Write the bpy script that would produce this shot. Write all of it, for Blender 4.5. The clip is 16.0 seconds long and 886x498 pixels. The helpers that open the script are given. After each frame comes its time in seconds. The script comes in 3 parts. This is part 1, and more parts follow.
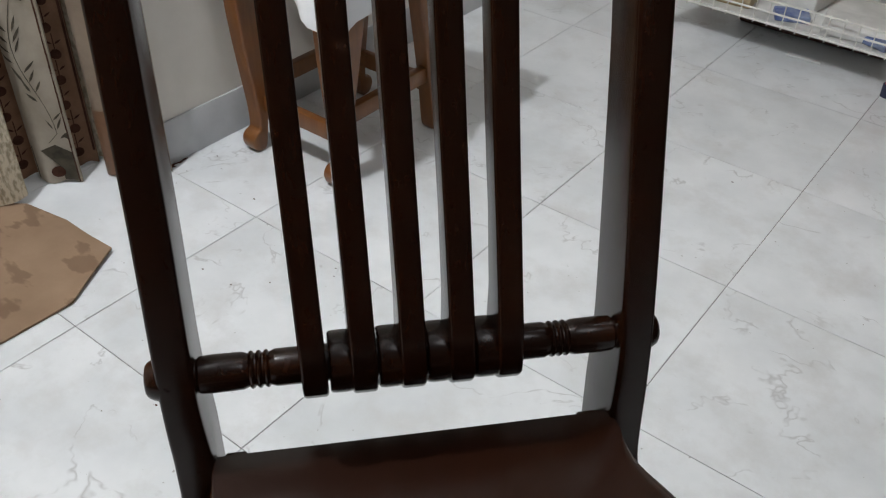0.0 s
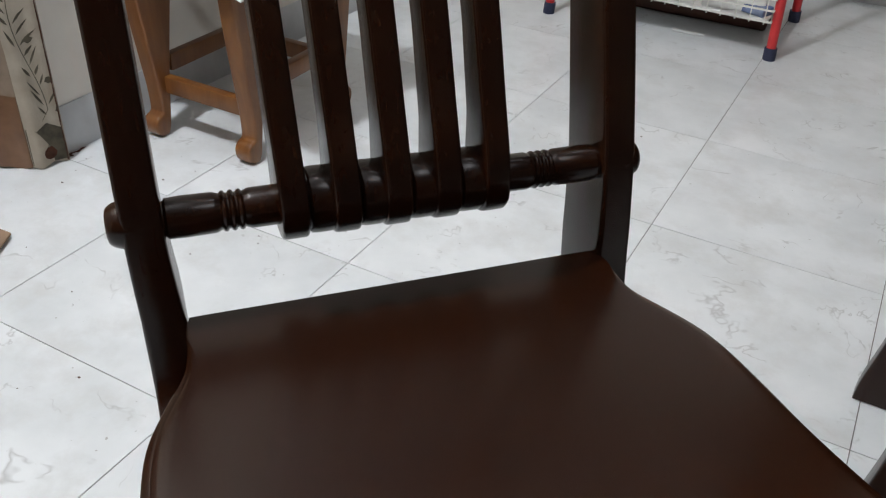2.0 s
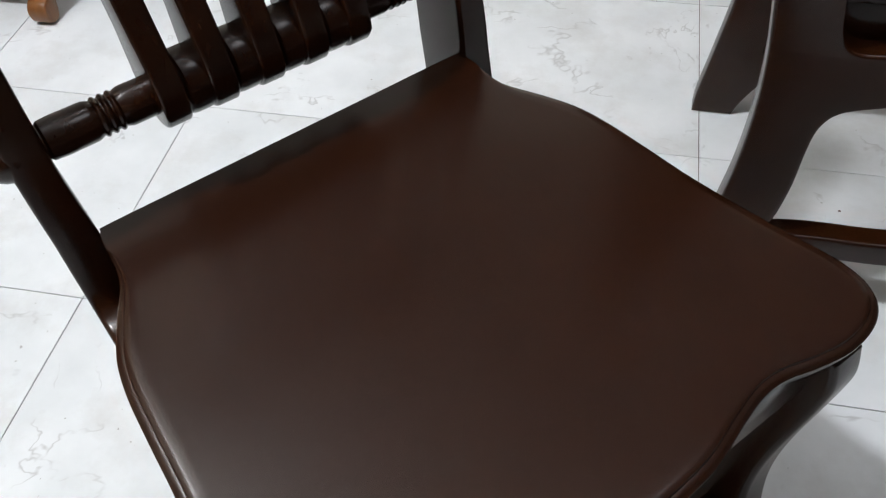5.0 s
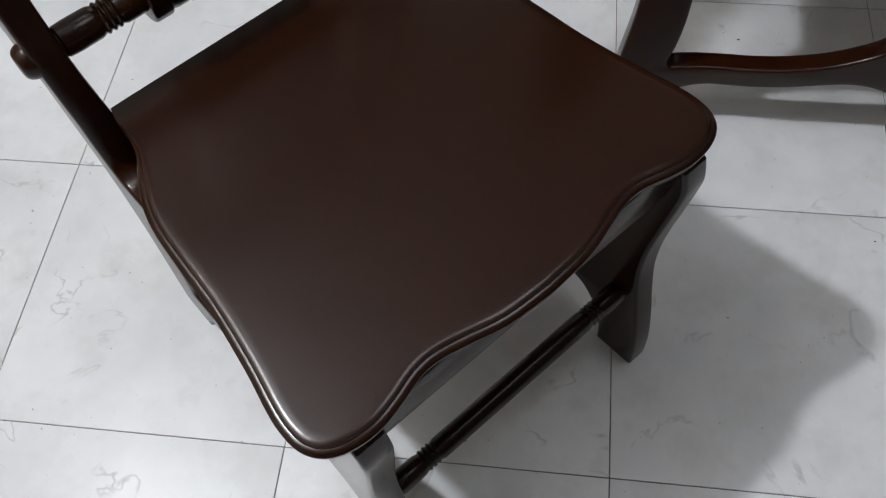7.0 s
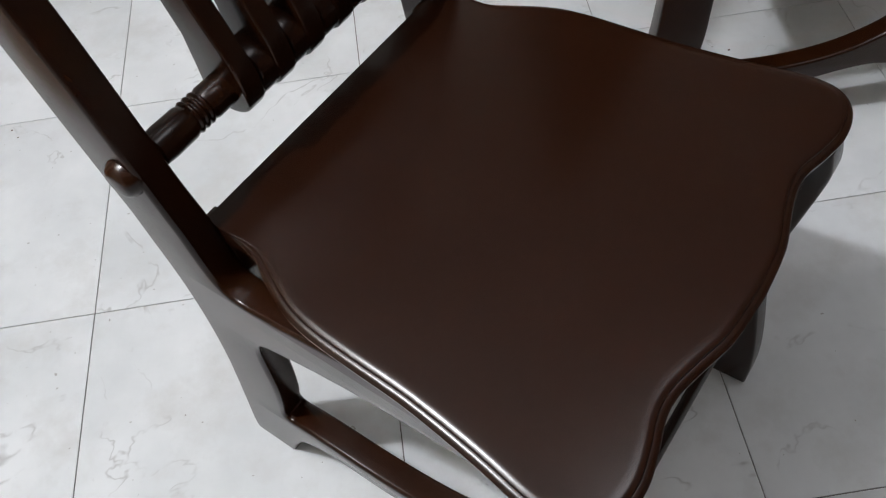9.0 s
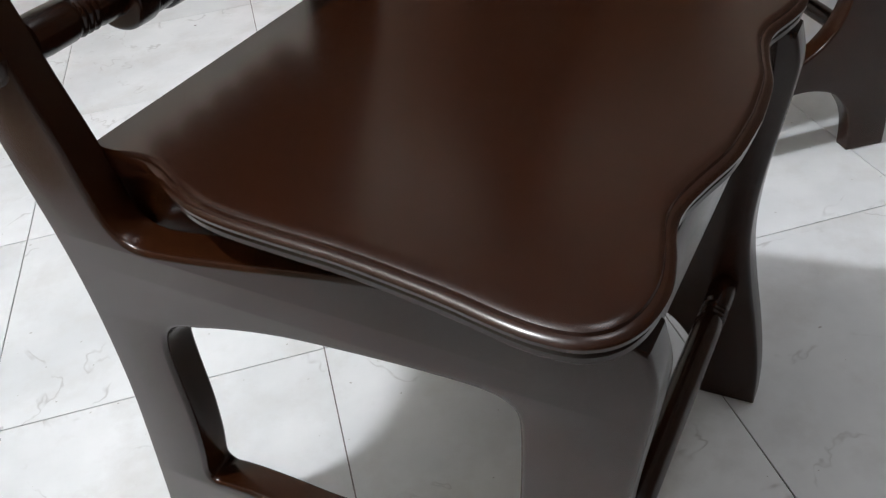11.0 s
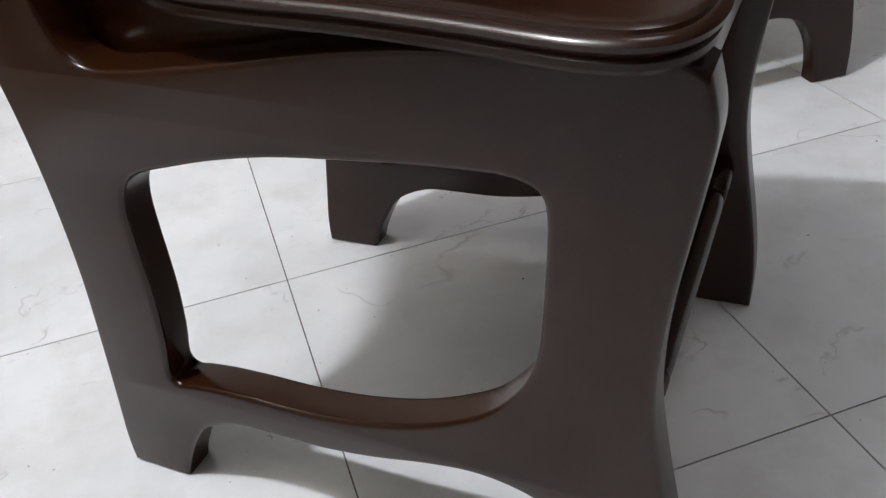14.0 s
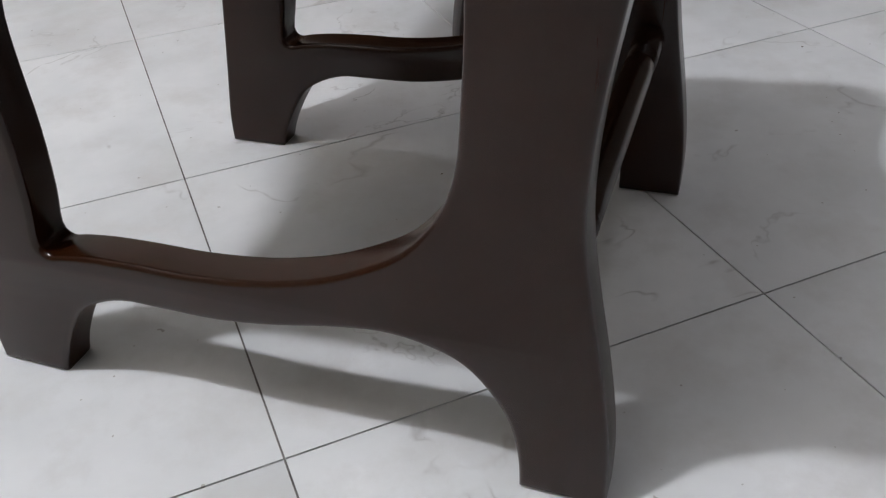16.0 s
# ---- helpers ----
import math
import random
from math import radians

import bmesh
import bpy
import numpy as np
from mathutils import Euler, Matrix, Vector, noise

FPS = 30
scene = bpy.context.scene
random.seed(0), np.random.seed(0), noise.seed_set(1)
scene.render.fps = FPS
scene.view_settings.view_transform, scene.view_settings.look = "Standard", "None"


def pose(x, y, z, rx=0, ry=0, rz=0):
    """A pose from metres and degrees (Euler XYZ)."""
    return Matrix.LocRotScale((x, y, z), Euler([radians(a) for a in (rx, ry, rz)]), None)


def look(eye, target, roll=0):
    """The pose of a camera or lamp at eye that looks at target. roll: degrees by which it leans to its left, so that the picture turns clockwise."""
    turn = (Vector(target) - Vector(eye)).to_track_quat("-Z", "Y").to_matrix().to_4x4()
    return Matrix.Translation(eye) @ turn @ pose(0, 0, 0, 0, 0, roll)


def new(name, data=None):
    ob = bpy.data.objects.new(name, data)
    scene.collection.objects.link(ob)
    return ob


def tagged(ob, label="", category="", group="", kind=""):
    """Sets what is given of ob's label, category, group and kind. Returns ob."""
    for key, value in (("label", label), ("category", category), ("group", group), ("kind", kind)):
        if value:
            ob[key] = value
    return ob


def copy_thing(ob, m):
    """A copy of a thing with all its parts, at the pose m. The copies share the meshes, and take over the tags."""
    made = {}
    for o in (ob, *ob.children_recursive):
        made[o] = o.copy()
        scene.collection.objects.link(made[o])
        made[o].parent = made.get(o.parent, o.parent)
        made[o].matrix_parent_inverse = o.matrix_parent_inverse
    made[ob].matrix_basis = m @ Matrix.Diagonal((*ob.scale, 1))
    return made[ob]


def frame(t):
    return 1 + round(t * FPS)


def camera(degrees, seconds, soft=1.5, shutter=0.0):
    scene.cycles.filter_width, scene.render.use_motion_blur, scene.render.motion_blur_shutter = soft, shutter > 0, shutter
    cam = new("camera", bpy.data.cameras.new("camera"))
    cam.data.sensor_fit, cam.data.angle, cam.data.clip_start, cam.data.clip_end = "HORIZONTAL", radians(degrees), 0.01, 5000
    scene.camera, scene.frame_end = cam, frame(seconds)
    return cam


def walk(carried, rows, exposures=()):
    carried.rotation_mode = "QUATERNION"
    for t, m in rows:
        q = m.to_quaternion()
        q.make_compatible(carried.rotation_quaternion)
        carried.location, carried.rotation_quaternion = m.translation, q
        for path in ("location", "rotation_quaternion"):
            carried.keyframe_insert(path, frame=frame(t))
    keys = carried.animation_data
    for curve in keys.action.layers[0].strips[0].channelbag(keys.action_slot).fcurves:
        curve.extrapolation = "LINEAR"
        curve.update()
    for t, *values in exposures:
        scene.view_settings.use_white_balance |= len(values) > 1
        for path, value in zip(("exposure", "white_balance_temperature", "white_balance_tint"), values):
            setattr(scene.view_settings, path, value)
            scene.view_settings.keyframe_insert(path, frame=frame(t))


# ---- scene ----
cam = camera(53.9, 16.0, soft=1.2)
PATH = [
    (0, (0.294, -0.486, 1.012), (-0.628, 0.787, -0.225), 2.6),
    (0.5, (0.285, -0.502, 0.952), (-0.634, 0.806, -0.249), 1.1),
    (1, (0.277, -0.531, 0.895), (-0.624, 0.809, -0.285), 1.6),
    (1.5, (0.281, -0.557, 0.866), (-0.561, 0.84, -0.291), 1.5),
    (2, (0.28, -0.584, 0.85), (-0.471, 0.886, -0.279), 3.1),
    (2.5, (0.279, -0.614, 0.847), (-0.4, 0.906, -0.261), 3.6),
    (3, (0.277, -0.631, 0.836), (-0.35, 0.904, -0.283), 3.3),
    (3.5, (0.276, -0.637, 0.821), (-0.297, 0.906, -0.315), 2.7),
    (4, (0.282, -0.641, 0.816), (-0.218, 0.908, -0.347), 2.9),
    (4.5, (0.275, -0.62, 0.834), (-0.097, 0.828, -0.495), 0.8),
    (5, (0.239, -0.599, 0.905), (-0.063, 0.674, -0.608), -3.1),
    (5.2, (0.231, -0.6, 0.929), (-0.051, 0.605, -0.643), -4.4),
    (7.3, (0.283, -0.705, 1.055), (0.105, 0.276, -0.679), -5.0),
    (7.5, (0.27, -0.701, 1.049), (0.096, 0.277, -0.686), -5.0),
    (7.7, (0.25, -0.703, 1.054), (0.064, 0.289, -0.672), -5.3),
    (7.9, (0.212, -0.685, 1.064), (0.025, 0.298, -0.668), -5.8),
    (8, (0.19, -0.679, 1.066), (0.014, 0.309, -0.664), -6.2),
    (8.2, (0.156, -0.67, 1.066), (0.017, 0.335, -0.657), -7.2),
    (10.3, (0.028, -0.778, 0.769), (0.258, 0.708, -0.55), -7.0),
    (10.5, (0.031, -0.791, 0.752), (0.269, 0.728, -0.527), -7.5),
    (11, (0.027, -0.795, 0.717), (0.292, 0.775, -0.493), -7.9),
    (11.5, (0.016, -0.781, 0.674), (0.299, 0.807, -0.509), -7.8),
    (12, (-0.009, -0.777, 0.641), (0.303, 0.834, -0.504), -7.5),
    (12.5, (-0.025, -0.798, 0.627), (0.324, 0.827, -0.486), -7.9),
    (13, (-0.028, -0.804, 0.607), (0.348, 0.809, -0.514), -7.3),
    (13.5, (-0.032, -0.807, 0.589), (0.369, 0.789, -0.547), -6.9),
    (14, (-0.035, -0.808, 0.572), (0.392, 0.773, -0.576), -6.3),
    (14.5, (-0.039, -0.805, 0.537), (0.421, 0.759, -0.622), -5.6),
    (15, (-0.036, -0.803, 0.498), (0.466, 0.747, -0.661), -4.9),
    (15.5, (-0.037, -0.805, 0.472), (0.504, 0.716, -0.708), -3.9),
    (16, (-0.035, -0.808, 0.461), (0.546, 0.69, -0.73), -3.1),
]

walk(cam, [(t, look(eye, target, roll)) for t, eye, target, roll in PATH],
     exposures=[(0, -0.42, 6480, 10), (1.5, -0.3, 6440, 10), (3, -0.1, 6400, 10), (5, 0.0, 6390, 10), (7.3, -0.48, 6450, 12), (8.2, -0.49, 6450, 12),
                (10.3, 0.0, 6450, 11), (12.5, 0.02, 6450, 12), (14, -0.12, 6480, 13), (15, -0.2, 6480, 13), (15.5, -0.22, 6480, 13), (16, -0.45, 6480, 14)])

# ---------------------------------------------------------------- light
world = bpy.data.worlds.new("world")
world.use_nodes = True
world.node_tree.nodes["Background"].inputs[0].default_value = (0.9, 0.95, 1.0, 1)
world.node_tree.nodes["Background"].inputs[1].default_value = 0.02
scene.world = world


def bulb(name, place, watts, radius, colour):
    data = bpy.data.lights.new(name, "POINT")
    data.energy, data.shadow_soft_size, data.color = watts, radius, colour
    ob = new(name, data)
    ob.matrix_world = pose(*place)
    return ob


def tube(name, place, target, watts, long, wide, colour):
    data = bpy.data.lights.new(name, "AREA")
    data.shape, data.size, data.size_y = "RECTANGLE", long, wide
    data.energy, data.color = watts, colour
    ob = new(name, data)
    ob.matrix_world = look(place, target)
    return ob


bulb("wall_lamp_light", (-0.85, -0.34, 2.3), 137, 0.05, (0.925, 0.962, 0.995))
tube("ceiling_light", (0.8, -0.1, 2.62), (0.8, -0.1, 0), 7, 0.6, 0.6, (0.97, 0.97, 1.0))

bulb("hall_light", (-1.5, -0.05, 2.4), 26, 0.08, (0.95, 0.97, 1.0))


# ---------------------------------------------------------------- materials
def material(name, colour, rough=0.5, metal=0.0, spec=0.5):
    m = bpy.data.materials.new(name)
    m.use_nodes = True
    b = m.node_tree.nodes["Principled BSDF"]
    b.inputs["Base Color"].default_value = (*colour, 1)
    b.inputs["Roughness"].default_value = rough
    b.inputs["Metallic"].default_value = metal
    b.inputs["Specular IOR Level"].default_value = spec
    return m, m.node_tree, b


def node(tree, kind, **values):
    n = tree.nodes.new(kind)
    for key, value in values.items():
        n.inputs[key.replace("_", " ")].default_value = value
    return n


def coords(tree, scale=(1, 1, 1), output="Object"):
    c = tree.nodes.new("ShaderNodeTexCoord")
    m = tree.nodes.new("ShaderNodeMapping")
    m.inputs["Scale"].default_value = scale
    tree.links.new(c.outputs[output], m.inputs["Vector"])
    return m.outputs["Vector"]


def noise_tex(tree, vec, scale, detail=4.0, rough=0.55, distortion=0.0):
    n = node(tree, "ShaderNodeTexNoise", Scale=scale, Detail=detail, Roughness=rough, Distortion=distortion)
    tree.links.new(vec, n.inputs["Vector"])
    return n.outputs["Fac"]


def ramp(tree, fac, *stops):
    r = tree.nodes.new("ShaderNodeValToRGB")
    while len(r.color_ramp.elements) < len(stops):
        r.color_ramp.elements.new(0.5)
    for e, (p, c) in zip(r.color_ramp.elements, stops):
        e.position = p
        e.color = (*c, 1) if len(c) == 3 else c
    tree.links.new(fac, r.inputs["Fac"])
    return r.outputs["Color"]


def mix(tree, fac, a, b, blend="MIX"):
    m = tree.nodes.new("ShaderNodeMix")
    m.data_type, m.blend_type = "RGBA", blend
    if isinstance(fac, (int, float)):
        m.inputs[0].default_value = fac
    else:
        tree.links.new(fac, m.inputs[0])
    for slot, v in ((6, a), (7, b)):
        if isinstance(v, tuple):
            m.inputs[slot].default_value = (*v, 1)
        else:
            tree.links.new(v, m.inputs[slot])
    return m.outputs[2]


def bump(tree, bsdf, height, strength=0.1, distance=0.001):
    b = node(tree, "ShaderNodeBump", Strength=strength, Distance=distance)
    tree.links.new(height, b.inputs["Height"])
    tree.links.new(b.outputs["Normal"], bsdf.inputs["Normal"])


def varied(name, low, high, scale=8.0, rough=0.6, bump_scale=120.0, strength=0.1, spec=0.5, stretch=(1, 1, 1), spread=(0.35, 0.65)):
    """A surface of two tones with grain in its relief."""
    m, t, b = material(name, low, rough, 0, spec)
    v = coords(t, stretch)
    t.links.new(ramp(t, noise_tex(t, v, scale, 6), (spread[0], low), (spread[1], high)), b.inputs["Base Color"])
    bump(t, b, noise_tex(t, v, bump_scale, 3), strength)
    return m


def wood(name, low, high, rough, coat, stretch=(40, 3, 3), grain=1.0):
    m, t, b = material(name, low, rough)
    v = coords(t, stretch)
    streak = noise_tex(t, v, grain, 6, 0.6, 0.6)
    broad = noise_tex(t, coords(t), 5.0, 3)
    tone = ramp(t, streak, (0.3, low), (0.72, high))
    t.links.new(mix(t, ramp(t, broad, (0.3, (0, 0, 0)), (0.75, (0.12, 0.12, 0.12))), tone, tuple(c * 0.6 for c in low)), b.inputs["Base Color"])
    t.links.new(ramp(t, streak, (0.3, (rough * 0.98,) * 3), (0.7, (rough * 1.02,) * 3)), b.inputs["Roughness"])
    b.inputs["Coat Weight"].default_value = coat
    b.inputs["Coat Roughness"].default_value = 0.12
    bump(t, b, streak, 0.004, 0.0005)
    return m


ESPRESSO = wood("espresso_varnished_wood", (0.0168, 0.0045, 0.0011), (0.0215, 0.006, 0.0016), 0.24, 0.0, (170, 170, 7))
SEAT_WOOD = wood("espresso_varnished_seat_wood", (0.013, 0.0033, 0.0009), (0.0165, 0.0043, 0.0012), 0.23, 0.0, (90, 4, 30))
for m, gloss in ((ESPRESSO, 0.32), (SEAT_WOOD, 0.42)):
    m.node_tree.nodes["Principled BSDF"].inputs["Specular IOR Level"].default_value = gloss
TEAK = wood("teak_stool_wood", (0.13, 0.042, 0.008), (0.22, 0.085, 0.018), 0.36, 0.1, (14, 14, 2), 3.0)


def tile_material():
    m, t, b = material("white_marbled_ceramic", (0.78, 0.8, 0.81), 0.3)
    v = coords(t, output="Generated")
    info = t.nodes.new("ShaderNodeObjectInfo")
    geo = t.nodes.new("ShaderNodeNewGeometry")
    shift = t.nodes.new("ShaderNodeVectorMath")
    shift.operation = "ADD"
    many = t.nodes.new("ShaderNodeVectorMath")
    many.operation = "SCALE"
    t.links.new(info.outputs["Random"], many.inputs[3])
    many.inputs[0].default_value = (31, 17, 9)
    t.links.new(geo.outputs["Position"], shift.inputs[0])
    t.links.new(many.outputs[0], shift.inputs[1])
    p = shift.outputs[0]
    cloud = ramp(t, noise_tex(t, p, 5.0, 5, 0.6), (0.32, (0.65, 0.675, 0.69)), (0.66, (0.79, 0.81, 0.825)))
    # hairline veins: thin bands of a distorted noise, broken up by a second one
    vein = noise_tex(t, p, 3.2, 5, 0.58, 0.5)
    line = ramp(t, vein, (0.4945, (0, 0, 0)), (0.4993, (0.9, 0.9, 0.9)), (0.5007, (0.9, 0.9, 0.9)), (0.507, (0, 0, 0)))
    gate = ramp(t, noise_tex(t, p, 16.0, 3), (0.47, (0, 0, 0)), (0.6, (0.8, 0.8, 0.8)))
    both = mix(t, 1.0, line, gate, "MULTIPLY")
    veined = mix(t, both, cloud, (0.43, 0.43, 0.43))
    soft = ramp(t, noise_tex(t, p, 9.0, 8, 0.66), (0.48, (0, 0, 0)), (0.74, (0.75, 0.75, 0.75)))
    veined = mix(t, soft, veined, (0.58, 0.58, 0.57))
    specks = ramp(t, noise_tex(t, p, 130.0, 1), (0.785, (0, 0, 0)), (0.81, (0.6, 0.6, 0.6)))
    t.links.new(mix(t, specks, veined, (0.25, 0.23, 0.2)), b.inputs["Base Color"])
    t.links.new(ramp(t, noise_tex(t, p, 6.0, 3), (0.3, (0.3,) * 3), (0.7, (0.35,) * 3)), b.inputs["Roughness"])
    bump(t, b, noise_tex(t, p, 60.0, 3), 0.02, 0.001)
    return m


TILE = tile_material()
GROUT = varied("dark_grout", (0.1, 0.095, 0.09), (0.25, 0.24, 0.23), 30, 0.9)
WALL = varied("cream_painted_plaster", (0.74, 0.705, 0.64), (0.82, 0.785, 0.72), 6, 0.75, 90, 0.15)
# room dimness put into the plaster colour, so the varnish mirrors dark
BACK_WALL = varied("plaster_darkened_for_reflections", (0.13, 0.115, 0.1), (0.17, 0.15, 0.13), 6, 0.8, 90, 0.15)
CEILING = varied("off_white_painted_ceiling", (0.41, 0.405, 0.4), (0.48, 0.47, 0.465), 5, 0.8)
SKIRTING = varied("grey_tile_skirting", (0.46, 0.47, 0.48), (0.58, 0.585, 0.59), 9, 0.35)
RED = varied("red_painted_steel", (0.5, 0.02, 0.025), (0.6, 0.035, 0.035), 20, 0.35)
RUBBER = varied("dark_blue_rubber", (0.02, 0.025, 0.06), (0.035, 0.04, 0.08), 30, 0.7)
WIRE = varied("white_coated_wire", (0.68, 0.67, 0.62), (0.78, 0.77, 0.73), 30, 0.4)
PLASTIC = material("clear_crinkled_plastic", (0.82, 0.83, 0.84), 0.15)[0]
PAPER = varied("white_paper", (0.6, 0.6, 0.58), (0.78, 0.78, 0.76), 9, 0.8)
BLUE = varied("blue_printed_plastic", (0.06, 0.11, 0.35), (0.3, 0.36, 0.5), 25, 0.4)
TAN = varied("tan_goods", (0.35, 0.24, 0.12), (0.5, 0.4, 0.25), 15, 0.7)
RUST = varied("rust_red_box", (0.05, 0.016, 0.009), (0.09, 0.03, 0.017), 10, 0.6)


# ---------------------------------------------------------------- mesh helpers
def smooth(bm, angle=35):
    for f in bm.faces:
        f.smooth = True
    for e in bm.edges:
        if len(e.link_faces) == 2:
            e.smooth = e.calc_face_angle(0) < radians(angle)


def mesh_of(name, bm, mat, angle=35):
    smooth(bm, angle)
    data = bpy.data.meshes.new(name)
    bm.to_mesh(data)
    bm.free()
    data.materials.append(mat)
    return data


def part(name, bm, mat, parent=None, label="", angle=35):
    ob = new(name, mesh_of(name, bm, mat, angle))
    ob.parent = parent
    return tagged(ob, label)


def thing(name, m, label, category, group="", kind=""):
    ob = new(name)
    ob.empty_display_size = 0.05
    ob.matrix_world = m
    return tagged(ob, label, category, group, kind)


def box(size, at=(0, 0, 0), bevel=0.0, segments=2, m=None):
    bm = bmesh.new()
    bmesh.ops.create_cube(bm, size=1, matrix=Matrix.Translation(at) @ Matrix.Diagonal((*size, 1)))
    if bevel:
        bmesh.ops.bevel(bm, geom=bm.edges[:], offset=bevel, segments=segments, affect="EDGES", profile=0.5)
    if m:
        bm.transform(m)
    return bm


def curve_through(points, closed=False, steps=6):
    """Catmull-Rom through the points."""
    n, out = len(points), []
    p = [np.array(q, float) for q in points]
    for i in range(n if closed else n - 1):
        a, b, c, d = (p[(i + k) % n] if closed else p[min(max(i + k, 0), n - 1)] for k in (-1, 0, 1, 2))
        for k in range(steps):
            u = k / steps
            out.append(0.5 * (2 * b + (c - a) * u + (2 * a - 5 * b + 4 * c - d) * u * u + (3 * b - a - 3 * c + d) * u ** 3))
    if not closed:
        out.append(p[-1])
    return out


def board(loops, thick, bevel):
    """A flat board with rounded edges, cut to closed outlines in its own xy plane (the first is the rim, the rest are holes)."""
    data = bpy.data.curves.new("outline", "CURVE")
    data.dimensions, data.fill_mode = "2D", "BOTH"
    data.extrude, data.bevel_depth, data.bevel_resolution, data.offset = thick / 2 - bevel, bevel, 3, -bevel
    for loop in loops:
        s = data.splines.new("POLY")
        s.points.add(len(loop) - 1)
        for q, v in zip(s.points, loop):
            q.co = (v[0], v[1], 0, 1)
        s.use_cyclic_u = True
    ob = new("outline", data)
    made = bpy.data.meshes.new_from_object(ob.evaluated_get(bpy.context.evaluated_depsgraph_get()))
    bm = bmesh.new()
    bm.from_mesh(made)
    bpy.data.objects.remove(ob)
    bpy.data.curves.remove(data)
    bpy.data.meshes.remove(made)
    bmesh.ops.remove_doubles(bm, verts=bm.verts, dist=0.0001)
    return bm


def lathe(profile, axis="X", sides=28):
    """A turned piece: profile rows are (along, radius)."""
    bm, rings = bmesh.new(), []
    for a, r in profile:
        ring = []
        for k in range(sides):
            w = 2 * math.pi * k / sides
            c, s = r * math.cos(w), r * math.sin(w)
            ring.append(bm.verts.new((a, c, s) if axis == "X" else (c, s, a)))
        rings.append(ring)
    for a, b in zip(rings, rings[1:]):
        for k in range(sides):
            bm.faces.new((a[k], a[(k + 1) % sides], b[(k + 1) % sides], b[k]))
    bm.faces.new(rings[0][::-1])
    bm.faces.new(rings[-1])
    bmesh.ops.recalc_face_normals(bm, faces=bm.faces)
    return bm


def sweep(path, widths, sides=12, square=0.0):
    """A tapered limb along a path; widths are (across x, across y) half sizes per point."""
    bm, rings = bmesh.new(), []
    for p, (wx, wy) in zip(path, widths):
        ring = []
        for k in range(sides):
            w = 2 * math.pi * (k + 0.5) / sides
            c, s = math.cos(w), math.sin(w)
            q = (abs(c) ** 4 + abs(s) ** 4) ** -0.25 if square else 1
            ring.append(bm.verts.new((p[0] + wx * c * q, p[1] + wy * s * q, p[2])))
        rings.append(ring)
    for a, b in zip(rings, rings[1:]):
        for k in range(sides):
            bm.faces.new((a[k], a[(k + 1) % sides], b[(k + 1) % sides], b[k]))
    bm.faces.new(rings[0][::-1])
    bm.faces.new(rings[-1])
    bmesh.ops.recalc_face_normals(bm, faces=bm.faces)
    return bm


# ---------------------------------------------------------------- the room
X0, X1, Y0, Y1, H = -1.075, 3.2, -3.4, 2.45, 2.65
DOOR0, DOOR1, DOORH = -0.62, 0.385, 2.05


def setting(name, bm, mat, label, category, angle=35):
    return tagged(part(name, bm, mat, None, "", angle), label, category, "", "structure")


west = thing("wall_west", pose(0, 0, 0), "cream painted plaster wall with a curtained doorway", "wall", "", "structure")
part("plaster", box((0.14, Y1 - DOOR1, H), (X0 - 0.07, (Y1 + DOOR1) / 2, H / 2)), WALL, west)
part("plaster", box((0.14, DOOR0 - Y0, H), (X0 - 0.07, (Y0 + DOOR0) / 2, H / 2)), WALL, west)
part("lintel", box((0.14, DOOR1 - DOOR0, H - DOORH), (X0 - 0.07, (DOOR0 + DOOR1) / 2, (H + DOORH) / 2)), WALL, west)
setting("wall_north", box((X1 - X0 + 0.28, 0.14, H), ((X0 + X1) / 2, Y1 + 0.07, H / 2)), WALL, "cream painted plaster wall behind the wire rack", "wall")
# unseen south and east walls, coloured dark to keep reflections and bounce low
setting("wall_south", box((X1 - X0 + 0.28, 0.14, H), ((X0 + X1) / 2, Y0 - 0.07, H / 2)), BACK_WALL, "plain unseen plaster wall, darkened to stand in for a dim room side", "wall")
setting("wall_east", box((0.14, Y1 - Y0, H), (X1 + 0.07, (Y0 + Y1) / 2, H / 2)), BACK_WALL, "plain unseen plaster wall, darkened to stand in for a dim room side", "wall")
setting("wall_hall", box((0.1, 2.2, H), (X0 - 0.75, -0.1, H / 2)), WALL, "plain wall beyond the curtained doorway", "wall")
setting("ceiling", box((X1 - X0 + 1.2, Y1 - Y0 + 0.28, 0.1), ((X0 + X1) / 2 - 0.4, (Y0 + Y1) / 2, H + 0.05)), CEILING, "flat off-white painted ceiling", "ceiling")
setting("baseboard_west", box((0.005, Y1 - DOOR1, 0.1), (X0 + 0.0025, (Y1 + DOOR1) / 2, 0.05), 0.0015), SKIRTING, "low grey ceramic tile skirting", "baseboard")
setting("baseboard_north", box((X1 - X0 - 0.03, 0.012, 0.1), ((X0 + X1) / 2 + 0.01, Y1 - 0.006, 0.05), 0.002), SKIRTING, "low grey ceramic tile skirting", "baseboard")

